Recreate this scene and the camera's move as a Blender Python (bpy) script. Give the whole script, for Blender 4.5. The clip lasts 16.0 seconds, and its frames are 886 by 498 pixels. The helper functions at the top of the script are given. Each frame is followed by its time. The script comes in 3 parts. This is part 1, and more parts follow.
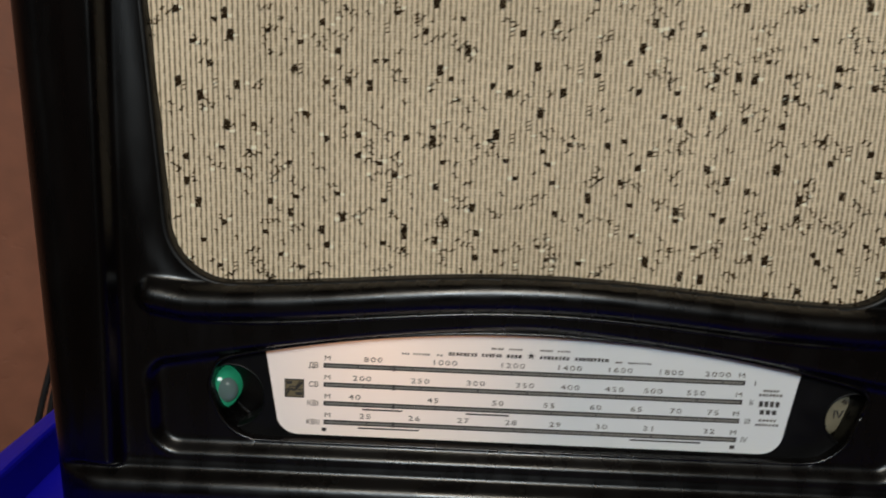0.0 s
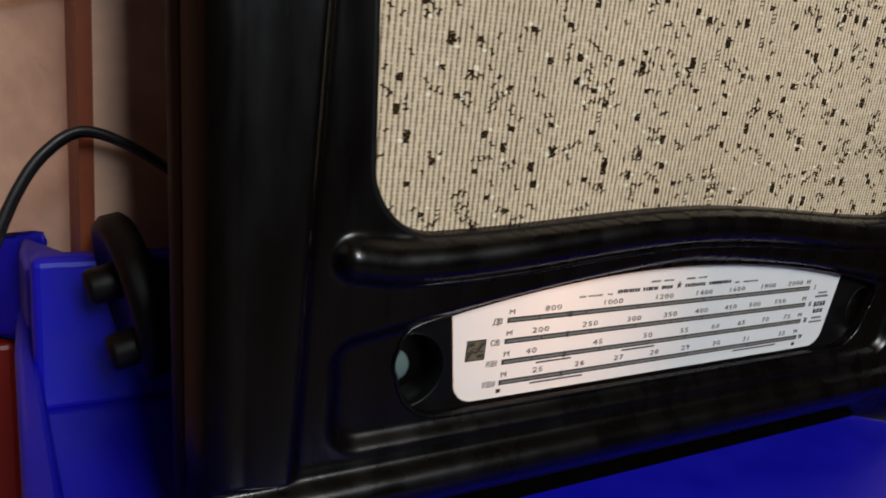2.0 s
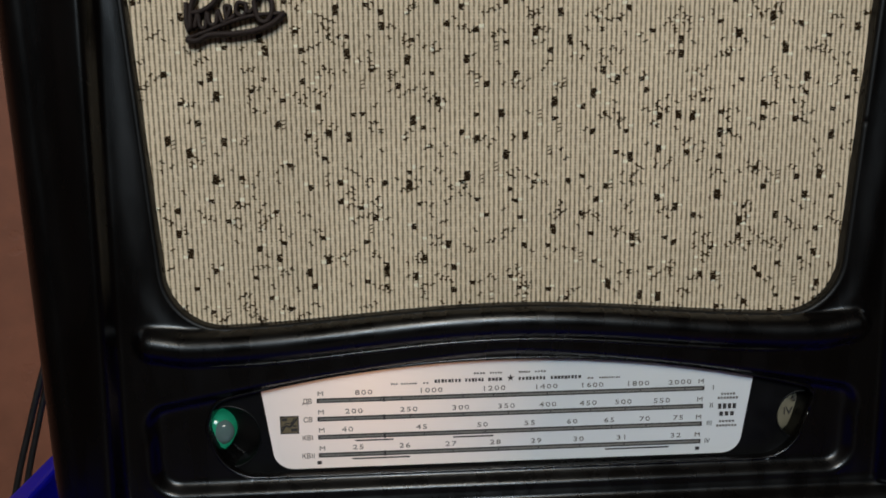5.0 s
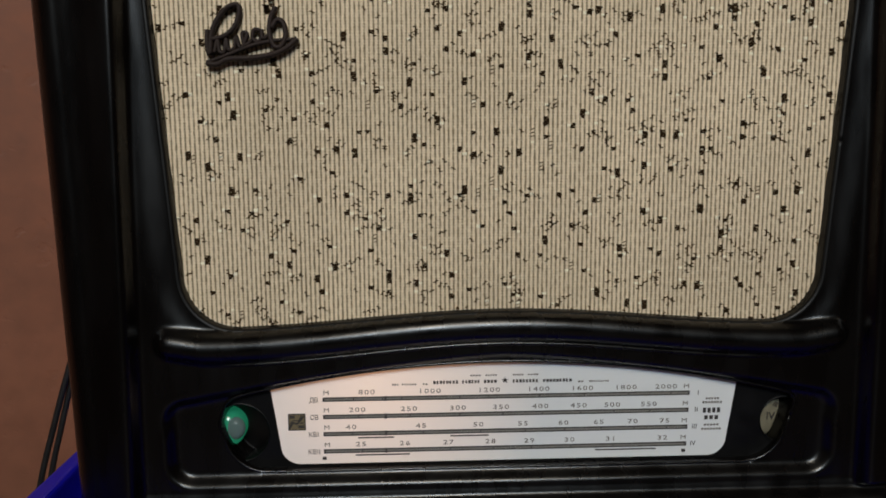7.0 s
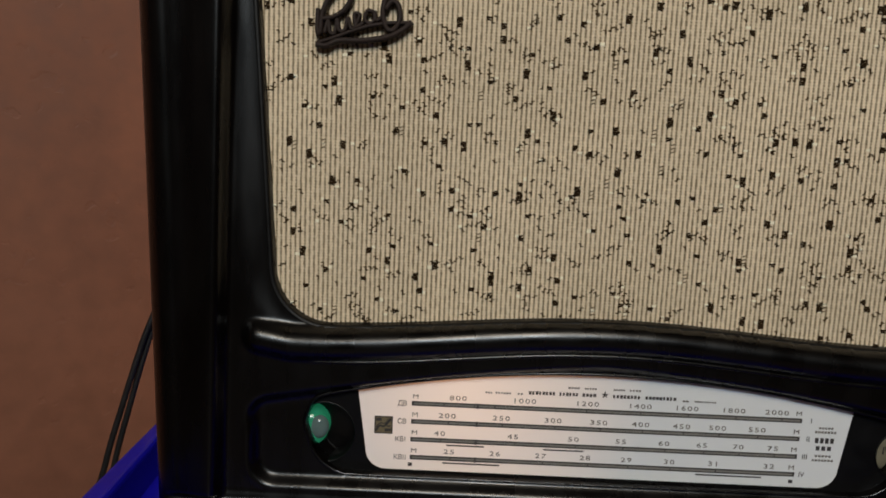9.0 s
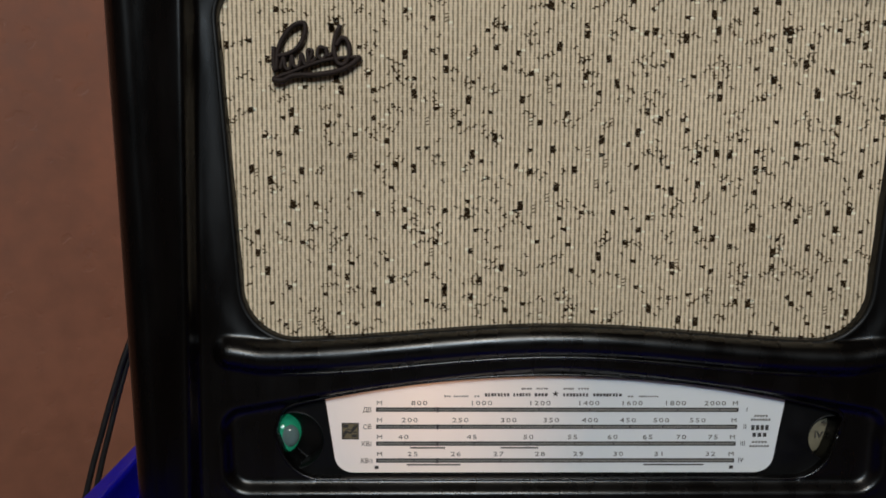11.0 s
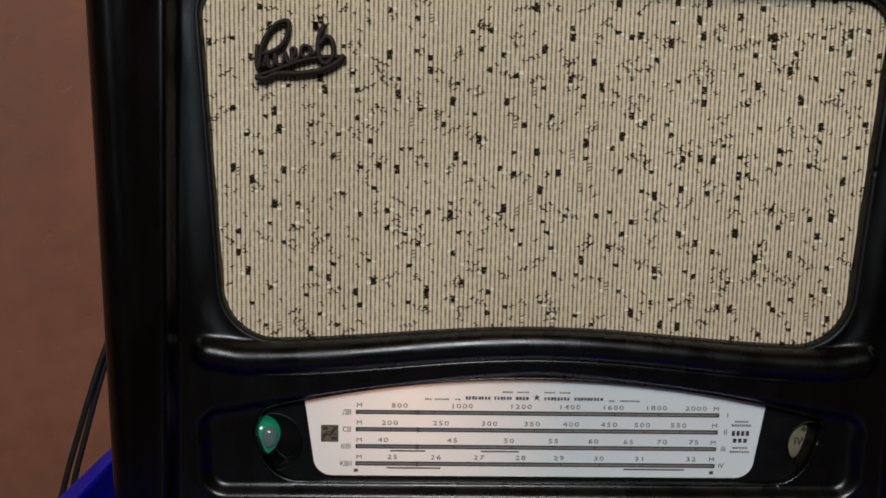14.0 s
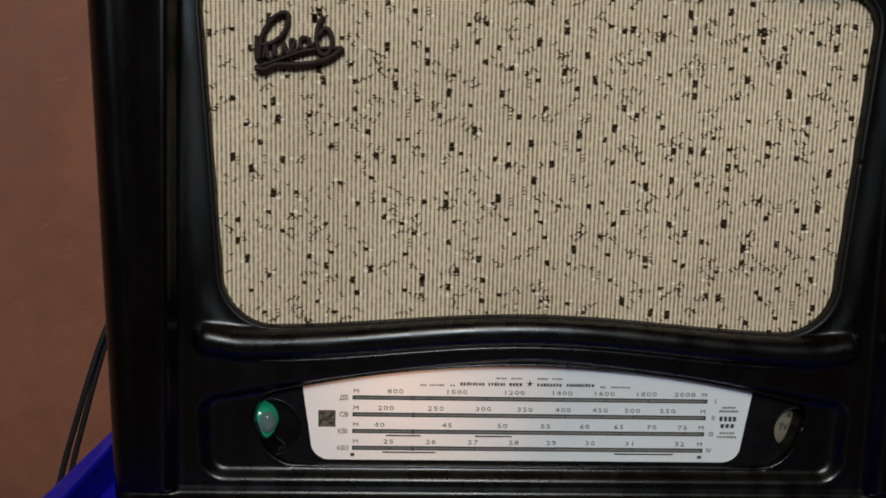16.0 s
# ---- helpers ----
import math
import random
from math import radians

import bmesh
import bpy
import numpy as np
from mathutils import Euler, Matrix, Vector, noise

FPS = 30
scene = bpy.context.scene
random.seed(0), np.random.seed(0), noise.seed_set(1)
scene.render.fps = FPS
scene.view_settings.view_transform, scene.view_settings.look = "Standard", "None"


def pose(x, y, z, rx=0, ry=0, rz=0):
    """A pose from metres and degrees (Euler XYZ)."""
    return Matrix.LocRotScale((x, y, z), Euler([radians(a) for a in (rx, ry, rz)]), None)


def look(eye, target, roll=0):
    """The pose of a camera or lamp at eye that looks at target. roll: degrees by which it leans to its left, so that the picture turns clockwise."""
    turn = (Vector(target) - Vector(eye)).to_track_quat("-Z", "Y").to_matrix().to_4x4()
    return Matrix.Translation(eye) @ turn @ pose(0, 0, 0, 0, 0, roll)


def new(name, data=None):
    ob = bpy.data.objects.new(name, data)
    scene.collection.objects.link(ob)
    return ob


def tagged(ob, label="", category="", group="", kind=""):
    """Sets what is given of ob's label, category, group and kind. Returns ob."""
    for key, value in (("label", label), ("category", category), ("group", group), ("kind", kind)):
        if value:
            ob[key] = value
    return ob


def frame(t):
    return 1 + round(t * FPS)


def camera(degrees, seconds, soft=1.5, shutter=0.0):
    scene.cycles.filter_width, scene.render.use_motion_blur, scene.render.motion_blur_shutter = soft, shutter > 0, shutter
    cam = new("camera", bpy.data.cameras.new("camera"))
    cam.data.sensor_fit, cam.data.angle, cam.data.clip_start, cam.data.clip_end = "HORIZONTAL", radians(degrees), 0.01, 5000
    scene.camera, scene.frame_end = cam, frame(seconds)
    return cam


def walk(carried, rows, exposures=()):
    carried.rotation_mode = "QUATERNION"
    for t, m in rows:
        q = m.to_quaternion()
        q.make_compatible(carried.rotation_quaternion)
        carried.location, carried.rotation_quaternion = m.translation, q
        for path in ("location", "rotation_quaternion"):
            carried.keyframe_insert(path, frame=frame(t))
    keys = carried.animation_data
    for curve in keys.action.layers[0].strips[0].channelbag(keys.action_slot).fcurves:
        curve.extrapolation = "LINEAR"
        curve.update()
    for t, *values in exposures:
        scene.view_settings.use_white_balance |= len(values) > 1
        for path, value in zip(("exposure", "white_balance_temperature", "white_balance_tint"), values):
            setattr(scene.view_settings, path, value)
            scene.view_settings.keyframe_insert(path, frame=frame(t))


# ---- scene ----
cam = camera(59.7, 16.0, soft=1.75, shutter=0.5)
PATH = [
    (0, (-0.0452, -0.4009, 0.2652), (-0.0779, 1.5560, -0.1710), 2.08),
    (0.5, (-0.1428, -0.3685, 0.2709), (0.1449, 1.5500, -0.2685), 3.12),
    (1, (-0.2257, -0.3439, 0.2674), (0.3760, 1.4990, -0.2978), 3.94),
    (1.5, (-0.2834, -0.3168, 0.2575), (0.6405, 1.3810, -0.3297), 5.59),
    (2, (-0.3247, -0.2867, 0.2434), (0.6662, 1.3790, -0.3238), 6.61),
    (2.5, (-0.3379, -0.2868, 0.2414), (0.6694, 1.3680, -0.3393), 5.21),
    (3, (-0.3006, -0.3075, 0.2497), (0.4923, 1.4540, -0.3353), 2.75),
    (3.5, (-0.2290, -0.3318, 0.2680), (0.2683, 1.5560, -0.2453), 1.49),
    (4, (-0.1430, -0.3711, 0.2768), (0.1526, 1.5540, -0.2131), 0.72),
    (4.5, (-0.0864, -0.4162, 0.2750), (0.0982, 1.5370, -0.1424), -0.21),
    (4.7, (-0.0728, -0.4243, 0.2704), (0.0738, 1.5420, -0.0926), -0.72),
    (7, (-0.0587, -0.4655, 0.2658), (0.0217, 1.5160, -0.0090), -0.35),
    (7.5, (-0.0680, -0.4614, 0.2644), (0.0251, 1.5190, -0.0106), 0.67),
    (8, (-0.0709, -0.4562, 0.2628), (0.0205, 1.5250, -0.0136), 0.88),
    (8.5, (-0.0718, -0.4547, 0.2640), (0.0001, 1.5270, -0.0074), 0.92),
    (9, (-0.0995, -0.4387, 0.2682), (-0.1049, 1.5410, -0.0363), 2.55),
    (9.2, (-0.0902, -0.4409, 0.2686), (-0.0772, 1.5420, -0.0101), 1.83),
    (11.5, (-0.0820, -0.4757, 0.2702), (-0.0358, 1.5100, 0.0219), 0.31),
    (12, (-0.0791, -0.4727, 0.2702), (-0.0173, 1.5130, 0.0257), 0.46),
    (12.5, (-0.0772, -0.4703, 0.2689), (-0.0218, 1.5150, 0.0169), 0.47),
    (13, (-0.0792, -0.4689, 0.2699), (-0.0157, 1.5140, 0.0067), 0.71),
    (13.5, (-0.0791, -0.4716, 0.2711), (-0.0043, 1.5140, 0.0255), 1.17),
    (14, (-0.0804, -0.4704, 0.2688), (-0.0061, 1.5150, 0.0268), 1.29),
    (14.5, (-0.0826, -0.4662, 0.2696), (0.0094, 1.5170, 0.0100), 1.25),
    (15, (-0.0783, -0.4687, 0.2690), (0.0204, 1.5130, 0.0084), 0.93),
    (15.5, (-0.0746, -0.4747, 0.2677), (0.0236, 1.5080, 0.0093), 0.82),
    (16, (-0.0835, -0.4799, 0.2680), (0.0139, 1.5020, 0.0062), 1.59),
]
EXPOSURES = [(0, 0.0, 7800, 10), (0.5, -0.16, 8900, 16), (1, 0.01, 8800, 16), (1.5, 0.18, 7500, 14), (2, 0.2, 7500, 13), (2.5, 0.05, 7200, 12), (3, 0.0, 7400, 12), (3.5, -0.32, 8800, 12), (4, -0.38, 8500, 10),
             (4.5, -0.22, 7200, 9), (7, -0.1, 7700, 11), (9, -0.17, 8100, 12), (11.5, -0.1, 7300, 10), (16, -0.1, 7400, 10)]
walk(cam, [(t, look(eye, target, roll)) for t, eye, target, roll in PATH], EXPOSURES)

# ---- world, lamps, exposure ----
world = bpy.data.worlds.new("world")
scene.world = world
world.use_nodes = True
world.node_tree.nodes["Background"].inputs[0].default_value = (1.0, 0.80, 0.64, 1)
world.node_tree.nodes["Background"].inputs[1].default_value = 0.006


def area_lamp(name, place, target, w, h, watts, colour):
    data = bpy.data.lights.new(name, "AREA")
    data.shape, data.size, data.size_y, data.energy, data.color = "RECTANGLE", w, h, watts, colour
    ob = new(name, data)
    ob.matrix_world = look(place, target)
    return ob


area_lamp("ceiling_lamp_light", (-0.02, -1.9, 1.82), (0.0, 0.0, 0.15), 0.80, 0.95, 38, (1.0, 0.945, 0.86))
area_lamp("window_daylight", (-0.02, -2.7, 1.60), (-0.05, 0.0, 0.15), 0.95, 0.42, 50, (0.57, 0.77, 1.0))


# ---- materials ----
def nodes_of(mat):
    return mat.node_tree.nodes, mat.node_tree.links, mat.node_tree.nodes["Principled BSDF"]


def material(name, colour, rough=0.5, vary=0.15, scale=40.0, bump=0.0, bump_scale=200.0, metal=0.0, coat=0.0, blotch=6.0, stretch=(1, 1, 1), spec=0.5):
    """Colour that varies at two scales, with fine relief."""
    mat = bpy.data.materials.new(name)
    mat.use_nodes = True
    n, l, bsdf = nodes_of(mat)
    bsdf.inputs["Roughness"].default_value = rough
    bsdf.inputs["Metallic"].default_value = metal
    bsdf.inputs["Coat Weight"].default_value = coat
    bsdf.inputs["Coat Roughness"].default_value = 0.15
    bsdf.inputs["Specular IOR Level"].default_value = spec
    coords = n.new("ShaderNodeTexCoord")
    mapping = n.new("ShaderNodeMapping")
    mapping.inputs["Scale"].default_value = stretch
    l.new(coords.outputs["Object"], mapping.inputs["Vector"])
    fine = n.new("ShaderNodeTexNoise")
    fine.inputs["Scale"].default_value, fine.inputs["Detail"].default_value = scale, 6
    broad = n.new("ShaderNodeTexNoise")
    broad.inputs["Scale"].default_value, broad.inputs["Detail"].default_value = blotch, 3
    for tex in (fine, broad):
        l.new(mapping.outputs["Vector"], tex.inputs["Vector"])
    both = n.new("ShaderNodeMath")
    both.operation = "ADD"
    l.new(fine.outputs["Fac"], both.inputs[0])
    l.new(broad.outputs["Fac"], both.inputs[1])
    ramp = n.new("ShaderNodeMapRange")
    ramp.inputs["From Min"].default_value, ramp.inputs["From Max"].default_value = 0.6, 1.4
    ramp.inputs["To Min"].default_value, ramp.inputs["To Max"].default_value = 1 - vary, 1 + vary
    l.new(both.outputs[0], ramp.inputs["Value"])
    mix = n.new("ShaderNodeVectorMath")
    mix.operation = "SCALE"
    mix.inputs[0].default_value = colour
    l.new(ramp.outputs["Result"], mix.inputs["Scale"])
    l.new(mix.outputs["Vector"], bsdf.inputs["Base Color"])
    rr = n.new("ShaderNodeMapRange")
    rr.inputs["From Min"].default_value, rr.inputs["From Max"].default_value = 0.3, 0.7
    rr.inputs["To Min"].default_value, rr.inputs["To Max"].default_value = max(rough - 0.07, 0.02), min(rough + 0.07, 1)
    l.new(fine.outputs["Fac"], rr.inputs["Value"])
    l.new(rr.outputs["Result"], bsdf.inputs["Roughness"])
    if bump:
        grain = n.new("ShaderNodeTexNoise")
        grain.inputs["Scale"].default_value, grain.inputs["Detail"].default_value = bump_scale, 4
        l.new(mapping.outputs["Vector"], grain.inputs["Vector"])
        relief = n.new("ShaderNodeBump")
        relief.inputs["Strength"].default_value, relief.inputs["Distance"].default_value = bump, 0.002
        l.new(grain.outputs["Fac"], relief.inputs["Height"])
        l.new(relief.outputs["Normal"], bsdf.inputs["Normal"])
    return mat


bakelite = material("bakelite", (0.0009, 0.0005, 0.0004), 0.28, 0.35, 60, 0.03, 300, blotch=12, stretch=(1, 1, 0.25), spec=0.48)
bakelite_side = material("bakelite_side", (0.0012, 0.0006, 0.0005), 0.5, 0.4, 60, 0.06, 300, blotch=12, stretch=(1, 1, 0.2), spec=0.12)
rim_matt = material("rim_matt", (0.0012, 0.0008, 0.0007), 0.5, 0.35, 60, 0.05, 300, spec=0.3)
black_plate = material("black_plate", (0.0012, 0.001, 0.001), 0.5, 0.3, 80, 0.05, 400, spec=0.25)
knob_plastic = material("knob_plastic", (0.004, 0.0034, 0.0030), 0.5, 0.3, 80, spec=0.25)
cloth_mat = material("speaker_cloth", (0.755, 0.606, 0.435), 0.9, 0.20, 650, 0.35, 1400, blotch=9, spec=0.15)
fleck_dark = material("dark_thread", (0.032, 0.018, 0.008), 0.9, 0.4, 600, 0.3, 1500, spec=0.1)
fleck_brown = material("brown_thread", (0.080, 0.050, 0.024), 0.9, 0.4, 600, 0.3, 1500, spec=0.1)
fleck_light = material("light_thread", (0.88, 0.80, 0.62), 0.8, 0.1, 600, spec=0.2)
emblem_mat = material("emblem_metal", (0.026, 0.016, 0.013), 0.65, 0.3, 300, 0.2, 700, spec=0.25)
ink = material("dial_ink", (0.035, 0.03, 0.028), 0.6, 0.2, 300)
ink_soft = material("dial_ink_soft", (0.13, 0.115, 0.10), 0.6, 0.2, 300)
ink_grey = material("dial_ink_grey", (0.20, 0.19, 0.165), 0.5, 0.15, 300)
cable_mat = material("cable_rubber", (0.012, 0.011, 0.011), 0.45, 0.3, 150)
blue_plastic = material("blue_plastic", (0.003, 0.004, 0.42), 0.40, 0.12, 30, 0.03, 500, blotch=7)
red_plastic = material("red_plastic", (0.24, 0.010, 0.006), 0.45, 0.12, 30, 0.03, 500)
yellow_plastic = material("yellow_plastic", (0.75, 0.62, 0.03), 0.45, 0.1, 30)
steel = material("steel", (0.5, 0.52, 0.52), 0.3, 0.15, 100, metal=1.0)
rust_paint = material("rust_paint", (0.30, 0.062, 0.018), 0.55, 0.2, 60, 0.1, 300)
tan_floor = material("tan_floor", (0.05, 0.032, 0.022), 0.6, 0.15, 20, 0.1, 200)
white_paint = material("ceiling_paint", (0.06, 0.05, 0.04), 0.8, 0.06, 20, 0.1, 200)
dark_wall = material("dark_wall", (0.04, 0.020, 0.014), 0.8, 0.15, 20, 0.1, 200)
badge_olive = material("badge_olive", (0.17, 0.13, 0.07), 0.5, 0.25, 400)
drum_cream = material("drum_cream", (0.16, 0.14, 0.095), 0.45, 0.3, 120)


def plaster(name, colour, dents):
    """Painted plaster with trowel waves and small pits."""
    mat = material(name, colour, 0.62, 0.20, 45, blotch=5.0, spec=0.35)
    n, l, bsdf = nodes_of(mat)
    coords = n.new("ShaderNodeTexCoord")
    waves = n.new("ShaderNodeTexNoise")
    waves.inputs["Scale"].default_value, waves.inputs["Detail"].default_value = 9, 2
    pits = n.new("ShaderNodeTexNoise")
    pits.inputs["Scale"].default_value, pits.inputs["Detail"].default_value = 55, 3
    for tex in (waves, pits):
        l.new(coords.outputs["Object"], tex.inputs["Vector"])
    cut = n.new("ShaderNodeMapRange")
    cut.inputs["From Min"].default_value, cut.inputs["From Max"].default_value = 0.62, 0.70
    cut.inputs["To Max"].default_value = dents
    l.new(pits.outputs["Fac"], cut.inputs["Value"])
    total = n.new("ShaderNodeMath")
    total.operation = "SUBTRACT"
    l.new(waves.outputs["Fac"], total.inputs[0])
    l.new(cut.outputs["Result"], total.inputs[1])
    relief = n.new("ShaderNodeBump")
    relief.inputs["Strength"].default_value, relief.inputs["Distance"].default_value = 0.5, 0.004
    l.new(total.outputs[0], relief.inputs["Height"])
    l.new(relief.outputs["Normal"], bsdf.inputs["Normal"])
    return mat


RIB = 0.0027                      # spacing of the cloth's cords


def corded(mat):
    """Dark olive tone in the grooves between the cords, uneven and broken crosswise."""
    n, l, bsdf = nodes_of(mat)
    old = bsdf.inputs["Base Color"].links[0].from_socket
    coords = n.new("ShaderNodeTexCoord")
    split = n.new("ShaderNodeSeparateXYZ")
    l.new(coords.outputs["Object"], split.inputs[0])

    def wave(socket, length, shift=0.0):
        m = n.new("ShaderNodeMath")
        m.operation = "MULTIPLY_ADD"
        m.inputs[1].default_value, m.inputs[2].default_value = 2 * math.pi / length, shift
        l.new(socket, m.inputs[0])
        s = n.new("ShaderNodeMath")
        s.operation = "SINE"
        l.new(m.outputs[0], s.inputs[0])
        return s.outputs[0]

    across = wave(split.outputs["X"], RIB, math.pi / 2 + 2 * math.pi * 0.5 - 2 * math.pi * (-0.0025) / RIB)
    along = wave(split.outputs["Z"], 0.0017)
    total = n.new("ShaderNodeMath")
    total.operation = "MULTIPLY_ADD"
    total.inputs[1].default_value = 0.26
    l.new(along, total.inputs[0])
    stretch = n.new("ShaderNodeMapping")
    stretch.inputs["Scale"].default_value = (1, 1, 0.6)
    l.new(coords.outputs["Object"], stretch.inputs["Vector"])
    fuzz = n.new("ShaderNodeTexNoise")
    fuzz.inputs["Scale"].default_value, fuzz.inputs["Detail"].default_value = 420, 3
    l.new(stretch.outputs["Vector"], fuzz.inputs["Vector"])
    uneven = n.new("ShaderNodeMath")
    uneven.operation = "MULTIPLY_ADD"
    uneven.inputs[1].default_value = 2.4
    l.new(fuzz.outputs["Fac"], uneven.inputs[0])
    l.new(across, uneven.inputs[2])
    centred = n.new("ShaderNodeMath")
    centred.operation = "SUBTRACT"
    centred.inputs[1].default_value = 1.2
    l.new(uneven.outputs[0], centred.inputs[0])
    l.new(centred.outputs[0], total.inputs[2])
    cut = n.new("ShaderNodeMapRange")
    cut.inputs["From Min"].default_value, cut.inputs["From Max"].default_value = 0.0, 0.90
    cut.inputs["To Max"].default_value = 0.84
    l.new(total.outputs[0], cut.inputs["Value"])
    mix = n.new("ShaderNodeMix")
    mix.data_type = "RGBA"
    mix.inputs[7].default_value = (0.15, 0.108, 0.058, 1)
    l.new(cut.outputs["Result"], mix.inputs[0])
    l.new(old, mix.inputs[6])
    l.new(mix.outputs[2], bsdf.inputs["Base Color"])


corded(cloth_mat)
brown_plaster = plaster("brown_plaster", (0.225, 0.083, 0.047), 0.14)
pink_plaster = plaster("pink_plaster", (0.92, 0.555, 0.39), 0.1)


def glowing(name, colour, glow, strength, rough=0.25):
    mat = bpy.data.materials.new(name)
    mat.use_nodes = True
    n, l, bsdf = nodes_of(mat)
    bsdf.inputs["Base Color"].default_value = (*colour, 1)
    bsdf.inputs["Roughness"].default_value = rough
    bsdf.inputs["Emission Color"].default_value = (*glow, 1)
    bsdf.inputs["Emission Strength"].default_value = strength
    return mat


eye_green = glowing("eye_green", (0.01, 0.14, 0.085), (0.0, 0.40, 0.22), 0.24, 0.12)
eye_grey = glowing("eye_grey", (0.08, 0.115, 0.115), (0.2, 0.4, 0.35), 0.05, 0.12)


def backlit_scale():
    """White scale, lit from behind by a small warm bulb above its left half."""
    mat = bpy.data.materials.new("dial_white")
    mat.use_nodes = True
    n, l, bsdf = nodes_of(mat)
    bsdf.inputs["Base Color"].default_value = (0.70, 0.715, 0.715, 1)
    bsdf.inputs["Roughness"].default_value = 0.22
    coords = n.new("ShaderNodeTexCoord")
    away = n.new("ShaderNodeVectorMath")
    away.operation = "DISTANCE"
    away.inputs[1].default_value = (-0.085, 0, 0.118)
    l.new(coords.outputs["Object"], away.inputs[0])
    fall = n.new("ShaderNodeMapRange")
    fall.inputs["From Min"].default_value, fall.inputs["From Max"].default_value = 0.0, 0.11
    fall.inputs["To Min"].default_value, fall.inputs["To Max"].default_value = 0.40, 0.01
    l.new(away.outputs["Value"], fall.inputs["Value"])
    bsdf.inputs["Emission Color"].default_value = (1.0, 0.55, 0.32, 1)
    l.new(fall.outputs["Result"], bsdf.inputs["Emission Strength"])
    return mat


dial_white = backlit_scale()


# ---- building helpers ----
from mathutils.geometry import delaunay_2d_cdt


def mesh_part(name, mesh, mat, parent=None, label="", smooth=False):
    mesh.materials.append(mat)
    if smooth:
        mesh.polygons.foreach_set("use_smooth", [True] * len(mesh.polygons))
    ob = new(name, mesh)
    if parent:
        ob.parent = parent
    if label:
        tagged(ob, label)
    return ob


def part(name, bm, mat, parent=None, label="", smooth=False):
    mesh = bpy.data.meshes.new(name)
    bm.normal_update()
    bm.to_mesh(mesh)
    bm.free()
    return mesh_part(name, mesh, mat, parent, label, smooth)


def box_bm(x0, x1, y0, y1, z0, z1, bevel=0.0, segments=2):
    bm = bmesh.new()
    bmesh.ops.create_cube(bm, size=1)
    for v in bm.verts:
        v.co = Vector(((x0 + x1) / 2 + v.co.x * (x1 - x0), (y0 + y1) / 2 + v.co.y * (y1 - y0), (z0 + z1) / 2 + v.co.z * (z1 - z0)))
    if bevel:
        bmesh.ops.bevel(bm, geom=bm.edges[:], offset=bevel, segments=segments, affect="EDGES", profile=0.5)
    return bm


def prism_bm(outline, z0, z1, bevel=0.0):
    """An upright prism over an outline in plan."""
    bm = bmesh.new()
    low = [bm.verts.new((x, y, z0)) for x, y in outline]
    high = [bm.verts.new((x, y, z1)) for x, y in outline]
    bm.faces.new(low[::-1])
    bm.faces.new(high)
    k = len(outline)
    for i in range(k):
        bm.faces.new((low[i], low[(i + 1) % k], high[(i + 1) % k], high[i]))
    bmesh.ops.recalc_face_normals(bm, faces=bm.faces[:])
    if bevel:
        bmesh.ops.bevel(bm, geom=bm.edges[:], offset=bevel, segments=3, affect="EDGES", profile=0.5)
    return bm


def turned_bm(profile, segments=48):
    """A solid turned round the x axis: profile of (x, radius)."""
    bm = bmesh.new()
    rings = []
    for x, r in profile:
        if r < 1e-6:
            rings.append([bm.verts.new((x, 0, 0))])
        else:
            rings.append([bm.verts.new((x, r * math.cos(2 * math.pi * i / segments), r * math.sin(2 * math.pi * i / segments))) for i in range(segments)])
    for a, b in zip(rings, rings[1:]):
        for i in range(segments):
            j = (i + 1) % segments
            ring = [a[i % len(a)], a[j % len(a)], b[j % len(b)], b[i % len(b)]]
            face = list(dict.fromkeys(ring))
            if len(face) > 2:
                bm.faces.new(face)
    bmesh.ops.recalc_face_normals(bm, faces=bm.faces[:])
    return bm


def smooth_path(points, steps=8):
    """A Catmull-Rom line through points."""
    pts = [Vector(p) for p in points]
    ends = [2 * pts[0] - pts[1]] + pts + [2 * pts[-1] - pts[-2]]
    out = []
    for i in range(1, len(ends) - 2):
        a, b, c, d = ends[i - 1:i + 3]
        for s in range(steps):
            t = s / steps
            out.append(0.5 * (2 * b + (c - a) * t + (2 * a - 5 * b + 4 * c - d) * t * t + (3 * b - a - 3 * c + d) * t ** 3))
    out.append(pts[-1])
    return out


def tube_bm(points, radius, sides=10, flat=1.0, across=Vector((0, 1, 0)), bm=None, taper=None):
    """A tube along points; flat squeezes it along the direction across."""
    bm = bm or bmesh.new()
    rings = []
    for i, p in enumerate(points):
        way = (points[min(i + 1, len(points) - 1)] - points[max(i - 1, 0)]).normalized()
        u = way.cross(across).normalized()
        v = u.cross(way).normalized()
        r = radius * (taper(i / (len(points) - 1)) if taper else 1)
        rings.append([bm.verts.new(p + u * r * math.cos(2 * math.pi * k / sides) + v * r * flat * math.sin(2 * math.pi * k / sides)) for k in range(sides)])
    for a, b in zip(rings, rings[1:]):
        for k in range(sides):
            bm.faces.new((a[k], a[(k + 1) % sides], b[(k + 1) % sides], b[k]))
    bm.faces.new(rings[0][::-1])
    bm.faces.new(rings[-1])
    return bm


def step(a, b, v):
    """Smooth step from 0 at a to 1 at b."""
    t = np.clip((v - a) / (b - a), 0, 1)
    return t * t * (3 - 2 * t)


